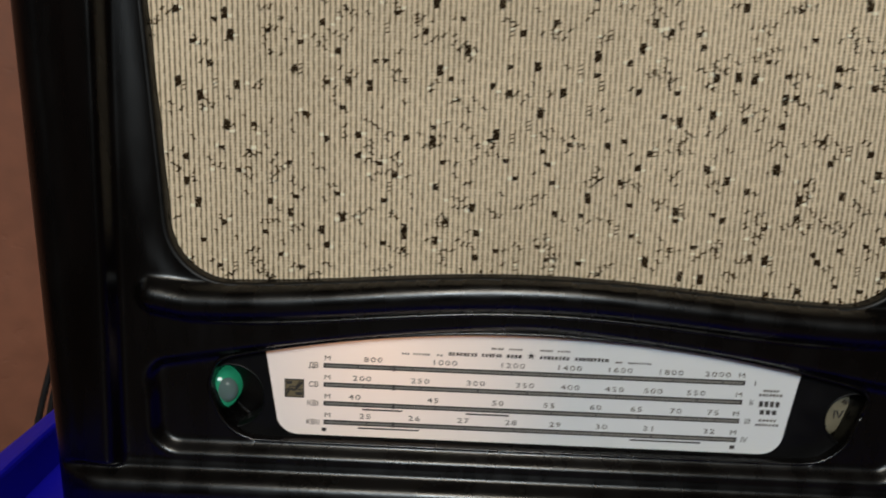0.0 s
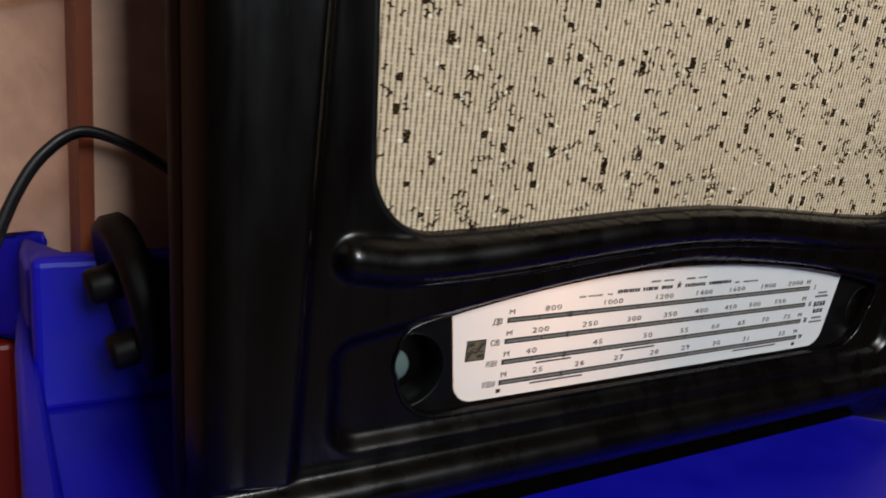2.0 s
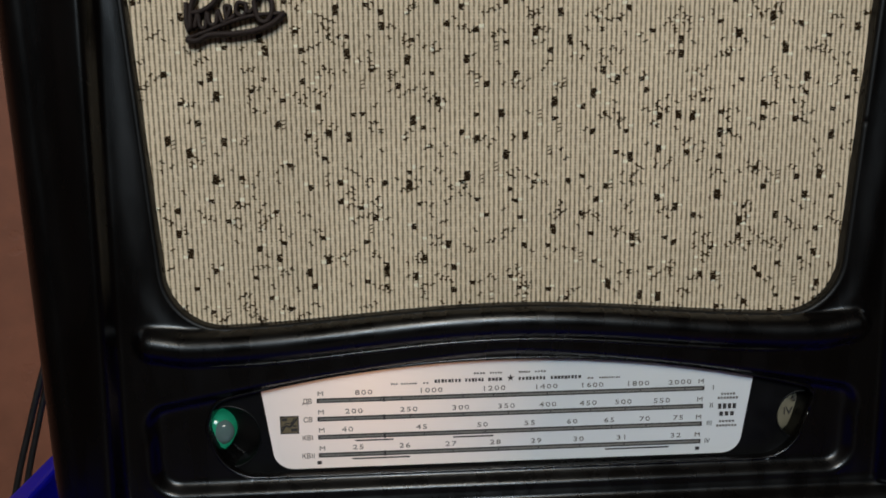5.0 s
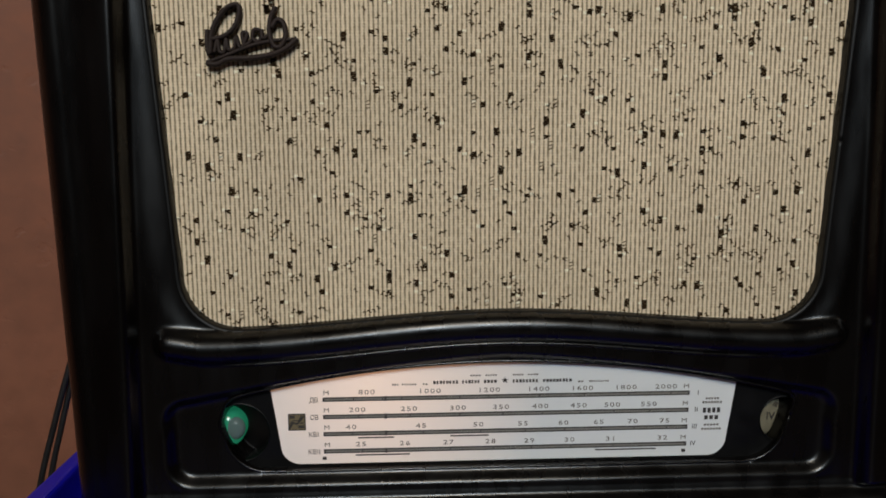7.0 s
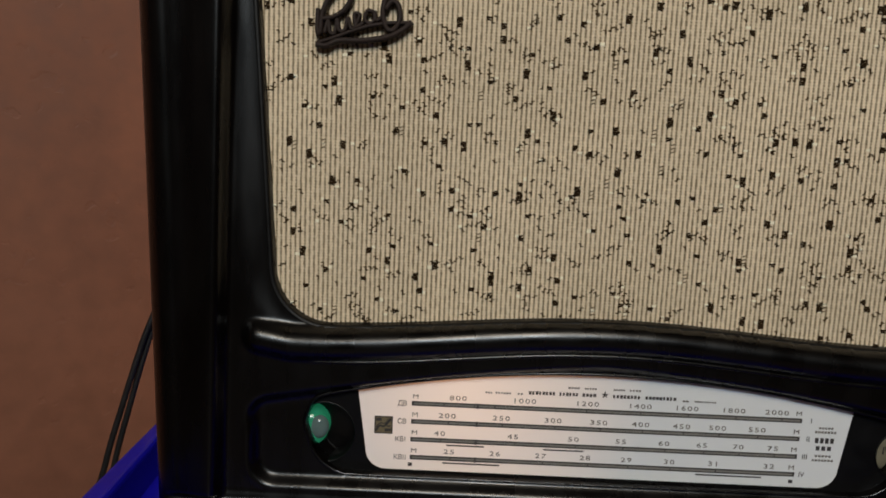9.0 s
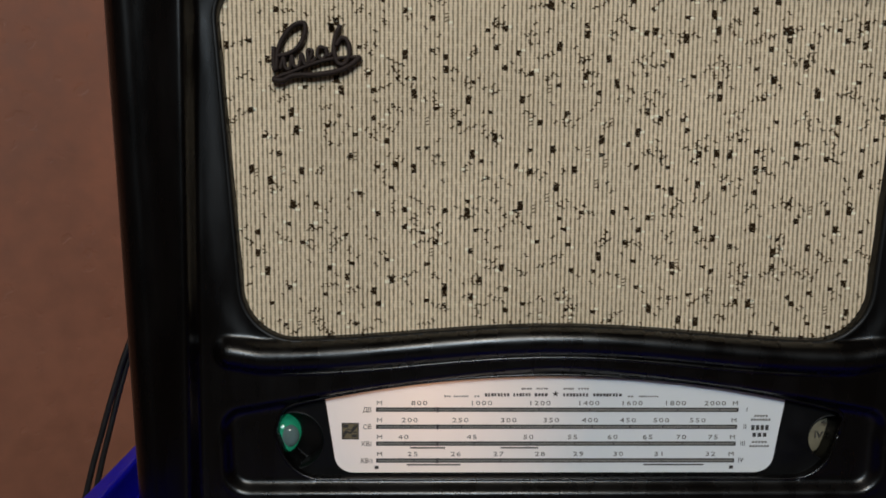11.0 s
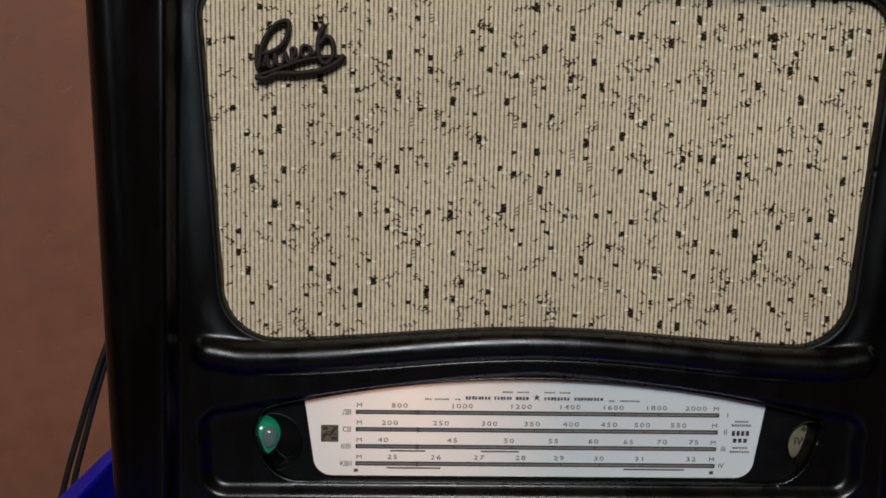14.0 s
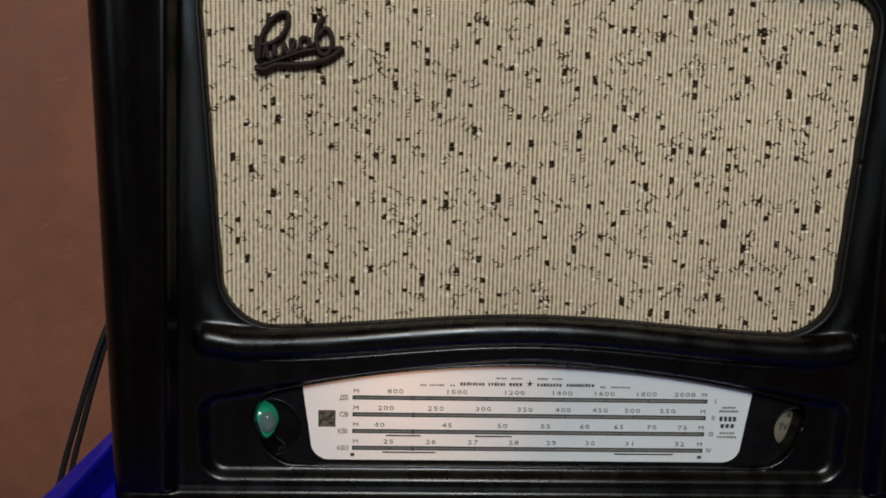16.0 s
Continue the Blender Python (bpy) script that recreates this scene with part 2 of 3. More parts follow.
# ---- room ----
tagged(part("floor", box_bm(-2.0, 3.0, -3.6, 1.2, -0.56, -0.5), tan_floor), "tan floor below the table", "floor", kind="structure")
tagged(part("ceiling", box_bm(-2.0, 3.0, -3.6, 1.2, 1.9, 1.96), white_paint), "plain dim ceiling", "ceiling", kind="structure")
CORNER, EDGE = (-0.287, 0.275), (-0.396, 0.380)
tagged(part("wall_left", prism_bm([EDGE, (-1.9, -0.36), (-1.9, -0.2), (-0.52, 0.54), (-0.44, 0.47)], -0.5, 1.9), brown_plaster), "brown painted plaster wall with small pits", "wall", kind="structure")
tagged(part("wall_recess", prism_bm([CORNER, (-0.4000, 0.3840), (-0.38, 0.46), (-0.24, 0.34)], -0.5, 1.9), pink_plaster), "pale pink plastered wall behind the table", "wall", kind="structure")
tagged(part("wall_back", prism_bm([(-0.279, 0.196), (3.0, 0.196), (3.0, 0.30), (-0.279, 0.275)], -0.5, 1.9), pink_plaster), "pale pink plastered wall in shade", "wall", kind="structure")
tagged(part("trim", prism_bm([(-0.287, 0.194), (-0.279, 0.194), (-0.279, 0.275), (-0.287, 0.275)], -0.5, 1.9), rust_paint), "rust-brown painted corner strip", "trim", kind="structure")
tagged(part("wall_right", box_bm(2.95, 3.0, -3.6, 0.19, -0.5, 1.9), dark_wall), "dark brown wall", "wall", kind="structure")
tagged(part("wall_side", box_bm(-1.98, -1.9, -3.6, -0.37, -0.5, 1.9), dark_wall), "brown painted plaster wall", "wall", kind="structure")
for x0, x1, z0, z1 in ((-1.9, -0.7, -0.5, 1.9), (0.55, 3.0, -0.5, 1.9), (-0.7, 0.55, -0.5, 0.5), (-0.7, 0.55, 1.8, 1.9)):
    tagged(part("wall_front", box_bm(x0, x1, -3.6, -3.5, z0, z1), dark_wall), "dark brown wall around the window", "wall", kind="structure")

# ---- radio: moulded front ----
radio = tagged(new("radio"), "dark brown vintage valve radio with flecked cloth on blue table", "radio")
CX = -0.0025                      # middle of the front
CLOTH_Y, TOP = -0.004, 0.425


def outer_width(z):
    return 0.2625 + 0.026 * (z - 0.04)


def rounded(d1, d2, r):
    """Distance inside two edges that meet in a rounded corner."""
    a, b = np.maximum(r - d1, 0), np.maximum(r - d2, 0)
    return np.where((d1 < r) & (d2 < r), r - np.hypot(a, b), np.minimum(d1, d2))


def cloth_inside(x, z):
    """Distance inside the edge of the speaker opening."""
    side = 0.1930 + 0.066 * (z - 0.19) - np.abs(x)
    low = z - (0.1600 + 0.0045 * np.cos(math.pi * np.clip(x / 0.175, -1, 1)))
    high = 0.367 - z
    return np.minimum(rounded(side, low, 0.030), rounded(side, high, 0.023))


def panel_inside(x, z):
    """Distance inside the lip of the dial panel."""
    side = 0.2065 - np.abs(x)
    low = z - 0.0575
    high = 0.1385 - 0.027 * (np.abs(x) / 0.2) ** 1.4 - z
    return np.minimum(rounded(side, low, 0.016), rounded(side, high, 0.010))


def bezel_inside(x, z):
    """Distance inside the thin line round eye, scale and band window."""
    side = np.where(x > 0, 0.1835 - 0.30 * np.maximum(0.105 - z, 0), 0.1748 - 0.32 * np.maximum(0.094 - z, 0) - 0.30 * np.maximum(z - 0.097, 0)) - np.abs(x)
    low = z - 0.0645
    high = 0.1325 - 0.0155 * (np.abs(x) / 0.147) ** 2 - z
    return np.minimum(rounded(side, low, 0.018), rounded(side, high, 0.006))


HOLES = ((-0.1640, 0.0880, 0.0185), (0.1785, 0.0895, 0.0150))


def blurred(a, sigma):
    """Gaussian blur of a grid, sigma in cells."""
    r = int(3 * sigma) + 1
    k = np.exp(-0.5 * (np.arange(-r, r + 1) / sigma) ** 2)
    k /= k.sum()
    for axis in (0, 1):
        p = np.pad(a, [(r, r) if n == axis else (0, 0) for n in (0, 1)], mode="edge")
        a = sum(w * np.take(p, range(i, i + a.shape[axis]), axis) for i, w in enumerate(k))
    return a


def cushion_line(x):
    """Height of the middle of the rounded bar below the speaker opening."""
    ax = np.abs(x)
    return 0.1444 + 0.0055 * (1 + np.cos(math.pi * np.clip(ax / 0.178, 0, 1))) + 0.0035 * step(0.178, 0.206, ax)


def relief(x, z):
    """How far the moulded front stands out towards the room."""
    ax = np.abs(x)
    d = rounded(outer_width(z) - ax, np.minimum(z + 0.012, TOP - z), 0.02)
    # outer moulding: quarter round, fine groove, flat band, crest, fall to the field
    outer = 0.0185 * np.sqrt(np.clip(1 - (1 - np.clip(d / 0.018, 0, 1)) ** 2, 0, 1))
    inward = d - 0.044 * (z - 0.08)
    outer += 0.0050 * step(0.014, 0.040, inward) - 0.0005 * np.exp(-((d - 0.0190) / 0.0014) ** 2)
    fall = step(0.0385, 0.0445, inward)
    c = cloth_inside(x, z)
    field = 0.0115 + 0.0020 * step(0.004, 0.016, -c)
    h = outer * (1 - fall) + field * fall
    # rounded bar below the speaker opening, with a crisp lower edge
    mid = cushion_line(x)
    v = (z - mid) / np.where(z > mid, 0.0098, 0.0092)
    end = np.clip((ax - 0.2005) / 0.0085, 0, 1)
    round_bar = np.sqrt(np.clip(1 - v ** 2 - end ** 2, 0, 1))
    bar_h = 0.0118 + 0.0098 * round_bar
    soft = 0.0014
    blend = soft * np.logaddexp(h / soft, (bar_h - 0.013 * (round_bar <= 0)) / soft)
    keep = (round_bar > 0) & (ax < 0.2095)
    h = np.where((v > 0) & (v < 1.6), np.where(keep, np.maximum(blend, bar_h), h + (blend - h) * (ax < 0.2095)), np.where(keep, np.maximum(h, bar_h), h))
    # dial panel: hollow with a lip at the sides and below
    p = panel_inside(x, z)
    side_lip = (0.0140 * np.sqrt(np.clip(1 - ((p + 0.0010) / 0.0062) ** 2, 0, 1))) * (np.abs(p + 0.0010) < 0.0062) * step(0.125, 0.090, z)
    h = np.where(ax < 0.2135, np.maximum(h, side_lip), h)
    hollow = 0.0075 + 0.0075 * (1 - np.sqrt(np.clip(1 - (1 - np.clip(p / 0.008, 0, 1)) ** 2, 0, 1)))
    h = np.where(p > 0, np.where(p < 0.010, np.maximum(hollow, side_lip), hollow), h)
    # foot below the panel: groove, round, sweep in to the table
    foot = 0.0215 - 0.0075 * np.exp(-((z - 0.0500) / 0.0028) ** 2) + 0.0026 * np.exp(-((z - 0.0385) / 0.0060) ** 2)
    foot -= 0.036 * np.clip((0.033 - z) / 0.033, 0, 1) ** 1.25 * step(0.010, 0.070, outer_width(z) - ax)
    edge = step(0.006, 0.034, outer_width(z) - ax)
    below = step(0.0535, 0.0505, z)
    h = h * (1 - below) + below * (foot * edge + np.minimum(outer, foot) * (1 - edge))
    return h, c, bezel_inside(x, z)


def front_frame():
    nx, nz = 701, 551
    u = np.linspace(-1, 1, nx)
    z = np.linspace(0.0, TOP, nz)
    uu, zz = np.meshgrid(u, z)
    xx = uu * outer_width(zz)
    hh, c, b = relief(xx, zz)
    hh = blurred(hh, 1.9)
    hh = np.where(c > -0.0012, 0.0095 - 0.016 * step(-0.0012, 0.0030, c), hh)
    hh = np.where(b > -0.0015, np.maximum(np.minimum(hh, 0.0078 - 8.0 * np.maximum(b, 0)), -0.014), hh)
    co = np.stack([xx + CX, -hh, zz], -1).reshape(-1, 3)
    mesh = bpy.data.meshes.new("front_frame")
    i = np.arange(nx * nz).reshape(nz, nx)
    quads = np.stack([i[:-1, :-1], i[:-1, 1:], i[1:, 1:], i[1:, :-1]], -1).reshape(-1, 4)
    mesh.vertices.add(len(co))
    mesh.vertices.foreach_set("co", co.ravel())
    mesh.loops.add(quads.size)
    mesh.loops.foreach_set("vertex_index", quads.ravel())
    mesh.polygons.add(len(quads))
    mesh.polygons.foreach_set("loop_start", np.arange(len(quads)) * 4)
    mesh.update()
    mesh.validate()
    return mesh_part("front_frame", mesh, bakelite, radio, "glossy dark brown moulded front frame", True)


front_frame()


def contour(inside, level, centre, count=240):
    """The closed line on which a distance function has the given value, walked round a centre."""
    out = []
    for i in range(count):
        a = 2 * math.pi * i / count
        lo, hi = 0.0, 0.3
        for _ in range(30):
            r = (lo + hi) / 2
            if inside(np.array(centre[0] + r * math.cos(a)), np.array(centre[1] + r * math.sin(a))) > level:
                lo = r
            else:
                hi = r
        out.append((centre[0] + lo * math.cos(a), centre[1] + lo * math.sin(a)))
    return out


def rim(name, line, y, radius, mat, label):
    """A thin bead along a closed line of the front."""
    pts = [Vector((x + CX, y, z)) for x, z in line]
    return part(name, tube_bm(pts + pts[:1], radius, 8), mat, radio, label, True)


rim("cloth_rim", contour(cloth_inside, -0.0021, (0, 0.265), 360), -0.0098, 0.0021, rim_matt, "thin bead round the speaker opening")
rim("dial_rim", contour(bezel_inside, 0.0, (0, 0.094), 360), -0.0076, 0.0010, bakelite, "thin bead round the dial plate")


def lower_bead():
    """The crisp bead that runs below the rounded bar."""
    xs = np.linspace(-0.186, 0.186, 90)
    pts = [Vector((x + CX, -0.0152 + 0.003 * (abs(x) / 0.186) ** 8, float(cushion_line(np.array(x))) - 0.0098)) for x in xs]
    part("moulding_bead", tube_bm(pts, 0.0013, 10, taper=lambda t: min(1, 0.25 + 8 * min(t, 1 - t))), bakelite, radio, "thin bead below the rounded bar", True)


lower_bead()


def dial_plate():
    """Flat plate behind the bead, with two round holes."""
    loops = [contour(bezel_inside, 0.0, (0, 0.094), 200)]
    for hx, hz, r in HOLES:
        loops.append([(hx + r * math.cos(2 * math.pi * i / 40), hz + r * math.sin(2 * math.pi * i / 40)) for i in range(40)])
    verts, edges = [], []
    for loop in loops:
        k = len(verts)
        verts += [Vector(p) for p in loop]
        edges += [(k + i, k + (i + 1) % len(loop)) for i in range(len(loop))]
    flat, _, faces, _, _, _ = delaunay_2d_cdt(verts, edges, [], 0, 1e-7)
    bm = bmesh.new()
    vs = [bm.verts.new((p.x + CX, -0.0022, p.y)) for p in flat]
    for f in faces:
        m = sum((flat[i] for i in f), Vector((0, 0))) / len(f)
        if all(math.hypot(m.x - hx, m.y - hz) > r * 0.996 for hx, hz, r in HOLES) and bezel_inside(np.array(m.x), np.array(m.y)) > -0.0003:
            bm.faces.new([vs[i] for i in f])
    bmesh.ops.recalc_face_normals(bm, faces=bm.faces[:])
    if bm.faces[0].normal.y > 0:
        bmesh.ops.reverse_faces(bm, faces=bm.faces[:])
    plate = part("dial_plate", bm, black_plate, radio, "black plate round the scale")
    for hx, hz, r in HOLES:
        ring = turned_bm([(-0.0026, r + 0.0006), (-0.0030, r + 0.0001), (-0.0022, r - 0.0006), (0.014, r - 0.0008), (0.014, r + 0.0010), (-0.0020, r + 0.0010)], 48)
        ob = part("hole_sleeve", ring, black_plate, plate, "black sleeve of a round hole", True)
        ob.matrix_local = Matrix.Translation((hx + CX, 0, hz)) @ Matrix.Rotation(radians(90), 4, "Z")


dial_plate()


def cabinet_body():
    """The case behind the front, drawn in towards the back."""
    bm = bmesh.new()
    rings = []
    for y, shrink in ((0.0005, 0.0), (0.005, -0.0018), (0.013, -0.0022), (0.026, 0.0010), (0.06, 0.013), (0.12, 0.036), (0.160, 0.054), (0.168, 0.062)):
        ring = []
        for s in range(64):
            a = 2 * math.pi * s / 64
            cs, sn = math.cos(a), math.sin(a)
            k = 0.13
            px = math.copysign(abs(cs) ** k, cs)
            pz = math.copysign(abs(sn) ** k, sn)
            z = max(TOP / 2 + pz * (TOP / 2 - (shrink * 0.5 if sn > 0 else 0)), 0.0)
            ring.append(bm.verts.new((CX + px * (outer_width(z) - shrink), y, z)))
        rings.append(ring)
    for a, b in zip(rings, rings[1:]):
        for s in range(64):
            bm.faces.new((a[s], a[(s + 1) % 64], b[(s + 1) % 64], b[s]))
    bm.faces.new(rings[-1])
    bmesh.ops.recalc_face_normals(bm, faces=bm.faces[:])
    return part("cabinet_body", bm, bakelite_side, radio, "dark brown case tapering to the back", True)


cabinet_body()

# ---- radio: speaker cloth ----
def speaker_cloth():
    """Corded cloth: upright ribs with crosswise weave."""
    half, per = 0.206, 6
    nx = int(2 * half / RIB) * per + 1
    x = np.linspace(-half, half, nx)
    rib = np.sqrt(np.abs(np.cos(np.pi * x / RIB)))
    zs = np.linspace(0.150, 0.372, 30)
    co = np.array([(a + CX, CLOTH_Y - 0.0009 * r, z) for z in zs for a, r in zip(x, rib)])
    faces = [(j * nx + i, j * nx + i + 1, (j + 1) * nx + i + 1, (j + 1) * nx + i) for j in range(len(zs) - 1) for i in range(nx - 1)]
    mesh = bpy.data.meshes.new("speaker_cloth")
    mesh.from_pydata(co.tolist(), [], faces)
    return mesh_part("speaker_cloth", mesh, cloth_mat, radio, "beige ribbed speaker cloth with dark woven flecks", True)


cloth = speaker_cloth()


def flecks(name, mat, spots, label):
    """Woven-in threads: each a small raised bar, level or slanting."""
    verts, faces = [], []
    for x, z, w, h, slant in spots:
        k = len(verts)
        y0, y1 = CLOTH_Y - 0.0003, CLOTH_Y - 0.00112
        b = min(w, h) * 0.2
        for y, e in ((y0, 0), (y1, b)):
            verts += [(x - w + e, y, z - h + e - slant), (x + w - e, y, z - h + e + slant), (x + w - e, y, z + h - e + slant), (x - w + e, y, z + h - e - slant)]
        faces += [(k + 4, k + 5, k + 6, k + 7)] + [(k + i, k + (i + 1) % 4, k + 4 + (i + 1) % 4, k + 4 + i) for i in range(4)]
    mesh = bpy.data.meshes.new(name)
    mesh.from_pydata(verts, [], faces)
    return tagged(mesh_part(name, mesh, mat, cloth, label), kind="stuff")


def weave():
    rng = random.Random(11)
    dark, thin, light = [], [], []

    def inside(x, z):
        return cloth_inside(np.array(x - CX), np.array(z)) > 0.0006

    def put(where, x, z, w, h, slant=0.0):
        if inside(x, z):
            where.append((x, z, w, h, slant))

    def rib_at(x):
        return CX + round((x - CX) / RIB) * RIB

    def spread(pitch, jitter):
        """Uneven but well spread places."""
        rows = int(0.216 / pitch)
        for j in range(rows + 1):
            for i in range(int(0.41 / pitch) + 1):
                yield (CX - 0.205 + (i + 0.5 * (j % 2)) * pitch + rng.uniform(-jitter, jitter) * pitch, 0.153 + j * pitch + rng.uniform(-jitter, jitter) * pitch)

    for x, z in spread(0.0178, 0.52):                         # solid dark knots with ragged ends
        x = rib_at(x)
        for k in range(rng.choice((2, 2, 3, 3, 4, 5))):
            put(dark, x + rng.uniform(-0.0005, 0.0005), z + k * 0.00112, (0.00175 if k % 2 else 0.00130) + rng.uniform(-0.0004, 0.0003), rng.uniform(0.00056, 0.00066), rng.uniform(-0.0003, 0.0003))
        if rng.random() < 0.45:
            put(light, x + rng.choice((-1, 1, 1)) * RIB * 1.0, z + rng.uniform(-0.0015, 0.004), rng.uniform(0.0009, 0.0014), rng.uniform(0.0006, 0.0012))

    def hook(x, z):
        """A thread that crosses one cord: level, down its side, level again."""
        way, drop = rng.choice((-1, 1)), rng.uniform(0.0004, 0.0010)
        put(thin, x - 0.0008, z + way * drop, rng.uniform(0.0005, 0.0009), 0.00044, rng.uniform(-0.0003, 0.0003))
        put(thin, x, z, 0.00042, drop + 0.0004)
        if rng.random() < 0.75:
            put(thin, x + 0.0008, z - way * drop, rng.uniform(0.0005, 0.0009), 0.00044, rng.uniform(-0.0003, 0.0003))

    for x, z in spread(0.0180, 0.5):
        kind = rng.random()
        if kind < 0.62:                                      # loose cluster of hooked threads
            for chain in range(rng.randint(3, 6)):
                hook(rib_at(x + rng.uniform(-0.0055, 0.0055)) + RIB * 0.5, z + rng.uniform(-0.0045, 0.0045))
        elif kind < 0.9:                                     # row of hooks stepping from cord to cord
            rise = rng.choice((-0.0011, 0.0004, 0.0012))
            for k in range(rng.randint(2, 4)):
                hook(rib_at(x) + (k + 0.5) * RIB, z + k * rise + rng.uniform(-0.0005, 0.0005))
        else:
            for k in range(3):
                put(thin, rib_at(x), z + k * 0.0021, 0.0011, 0.00034, 0.0003)
        if rng.random() < 0.25:
            put(light, rib_at(x) + rng.choice((-1, 0, 1)) * RIB, z + rng.uniform(-0.004, 0.004), 0.0011, rng.uniform(0.0006, 0.0010))
    for x, z in spread(0.021, 0.5):                           # single stray threads
        hook(rib_at(x) + RIB * 0.5, z)
    flecks("dark_fleck", fleck_dark, dark, "dark brown woven flecks")
    flecks("brown_fleck", fleck_brown, thin, "thin hooked brown threads")
    flecks("light_fleck", fleck_light, light, "cream woven flecks")


weave()


# ---- radio: emblem on the cloth ----
def emblem():
    """A pierced metal scroll: a tall loop, small waves, a second loop and a swept foot."""
    y = CLOTH_Y - 0.0045

    def line(points):
        return smooth_path([(-0.1745 + 1.015 * (a + 0.1745), y, 0.3112 + 0.985 * (b - 0.3100)) for a, b in points], 7)

    bm = bmesh.new()
    strokes = (
        (((-0.1735, 0.3290), (-0.1738, 0.3190), (-0.1730, 0.3145)), 0.0013),
        (((-0.1725, 0.3150), (-0.1705, 0.3290), (-0.1640, 0.3395), (-0.1572, 0.3430), (-0.1552, 0.3395), (-0.1580, 0.3310), (-0.1640, 0.3255), (-0.1715, 0.3235)), 0.0014),
        (((-0.1700, 0.3160), (-0.1680, 0.3235), (-0.1672, 0.3170), (-0.1645, 0.3165), (-0.1632, 0.3240), (-0.1622, 0.3180), (-0.1590, 0.3185), (-0.1578, 0.3250), (-0.1560, 0.3195),
          (-0.1545, 0.3190), (-0.1515, 0.3262), (-0.1542, 0.3268), (-0.1530, 0.3205), (-0.1492, 0.3225)), 0.0011),
        (((-0.1440, 0.3285), (-0.1475, 0.3288), (-0.1485, 0.3240), (-0.1455, 0.3222), (-0.1432, 0.3255), (-0.1438, 0.3290), (-0.1425, 0.3240), (-0.1395, 0.3262)), 0.0011),
        (((-0.1352, 0.3420), (-0.1382, 0.3350), (-0.1390, 0.3270), (-0.1368, 0.3200), (-0.1330, 0.3195), (-0.1300, 0.3255), (-0.1312, 0.3325), (-0.1345, 0.3345), (-0.1378, 0.3300)), 0.0014),
        (((-0.1745, 0.3105), (-0.1660, 0.3135), (-0.1560, 0.3175), (-0.1460, 0.3210), (-0.1360, 0.3228), (-0.1240, 0.3235)), 0.0011),
        (((-0.1745, 0.3100), (-0.1690, 0.3095), (-0.1620, 0.3125), (-0.1500, 0.3130), (-0.1380, 0.3150), (-0.1300, 0.3185), (-0.1235, 0.3240)), 0.0015),
    )
    for points, radius in strokes:
        tube_bm(line(points), radius * 1.12, 8, 1.9, Vector((0, 1, 0)), bm)
    return part("emblem", bm, emblem_mat, radio, "dark metal script-like emblem on the cloth", True)


emblem()

# ---- radio: dial ----
DIAL_Y = -0.0028


def scale_outline(inset=0.0, steps=24):
    """Outline of the scale: bowed top, sides leaning in, rounded lower corners."""
    w, pts = 0.146 - inset, []
    for i in range(steps + 1):
        x = -w + 2 * w * i / steps
        pts.append((x, 0.1300 - inset - 0.0125 * (x / 0.146) ** 2 + 0.0))
    r, low, wl = 0.012, 0.0670 + inset, 0.1405 - inset
    for i in range(9):
        a = math.pi / 2 * i / 8
        pts.append((wl - r + r * math.cos(a), low + r - r * math.sin(a)))
    for i in range(9):
        a = math.pi / 2 * i / 8
        pts.append((-wl + r - r * math.sin(a), low + r - r * math.cos(a)))
    return pts


def scale_plate():
    bm = bmesh.new()
    front = [bm.verts.new((x + CX + 0.0015, DIAL_Y, z)) for x, z in scale_outline()]
    back = [bm.verts.new((x + CX + 0.0015, DIAL_Y + 0.003, z)) for x, z in scale_outline()]
    bm.faces.new(front)
    bm.faces.new(back[::-1])
    k = len(front)
    for i in range(k):
        bm.faces.new((front[i], back[i], back[(i + 1) % k], front[(i + 1) % k]))
    bmesh.ops.recalc_face_normals(bm, faces=bm.faces[:])
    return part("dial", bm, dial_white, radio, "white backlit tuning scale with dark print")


dial = scale_plate()
INK_Y = DIAL_Y - 0.0003


def bar(name, x0, x1, z0, z1, mat, label=""):
    return part(name, box_bm(x0, x1, INK_Y, DIAL_Y + 0.0005, z0, z1), mat, dial, label)


GLYPHS = {}


def glyph(char, size):
    """Mesh of one character, shared between alike ones."""
    if (char, size) not in GLYPHS:
        curve = bpy.data.curves.new("glyph", "FONT")
        curve.body, curve.size, curve.align_x, curve.align_y = char, size, "CENTER", "CENTER"
        curve.extrude, curve.resolution_u = 0.00015, 2
        temp = new("glyph", curve)
        mesh = bpy.data.meshes.new_from_object(temp)
        bpy.data.objects.remove(temp)
        bpy.data.curves.remove(curve)
        bm = bmesh.new()
        bm.from_mesh(mesh)
        bmesh.ops.remove_doubles(bm, verts=bm.verts[:], dist=1e-6)
        bm.to_mesh(mesh)
        bm.free()
        GLYPHS[char, size] = mesh
    return GLYPHS[char, size]


def lettering(text, x, z, size, mat, name="dial_digit", wide=1.0, advance=0.60):
    """A word or number printed on the scale, character by character."""
    steps = [0.30 if char == "I" else advance for char in text]
    for i, char in enumerate(text):
        mesh = glyph(char, size).copy()
        at = x + (sum(steps[:i]) + steps[i] / 2 - sum(steps) / 2) * size * wide
        mesh.transform(Matrix.Translation((at, DIAL_Y - 0.0002, z)) @ Matrix.Rotation(radians(90), 4, "X") @ Matrix.Diagonal((wide, 1, 1, 1)))
        mesh_part(name, mesh, mat, dial)


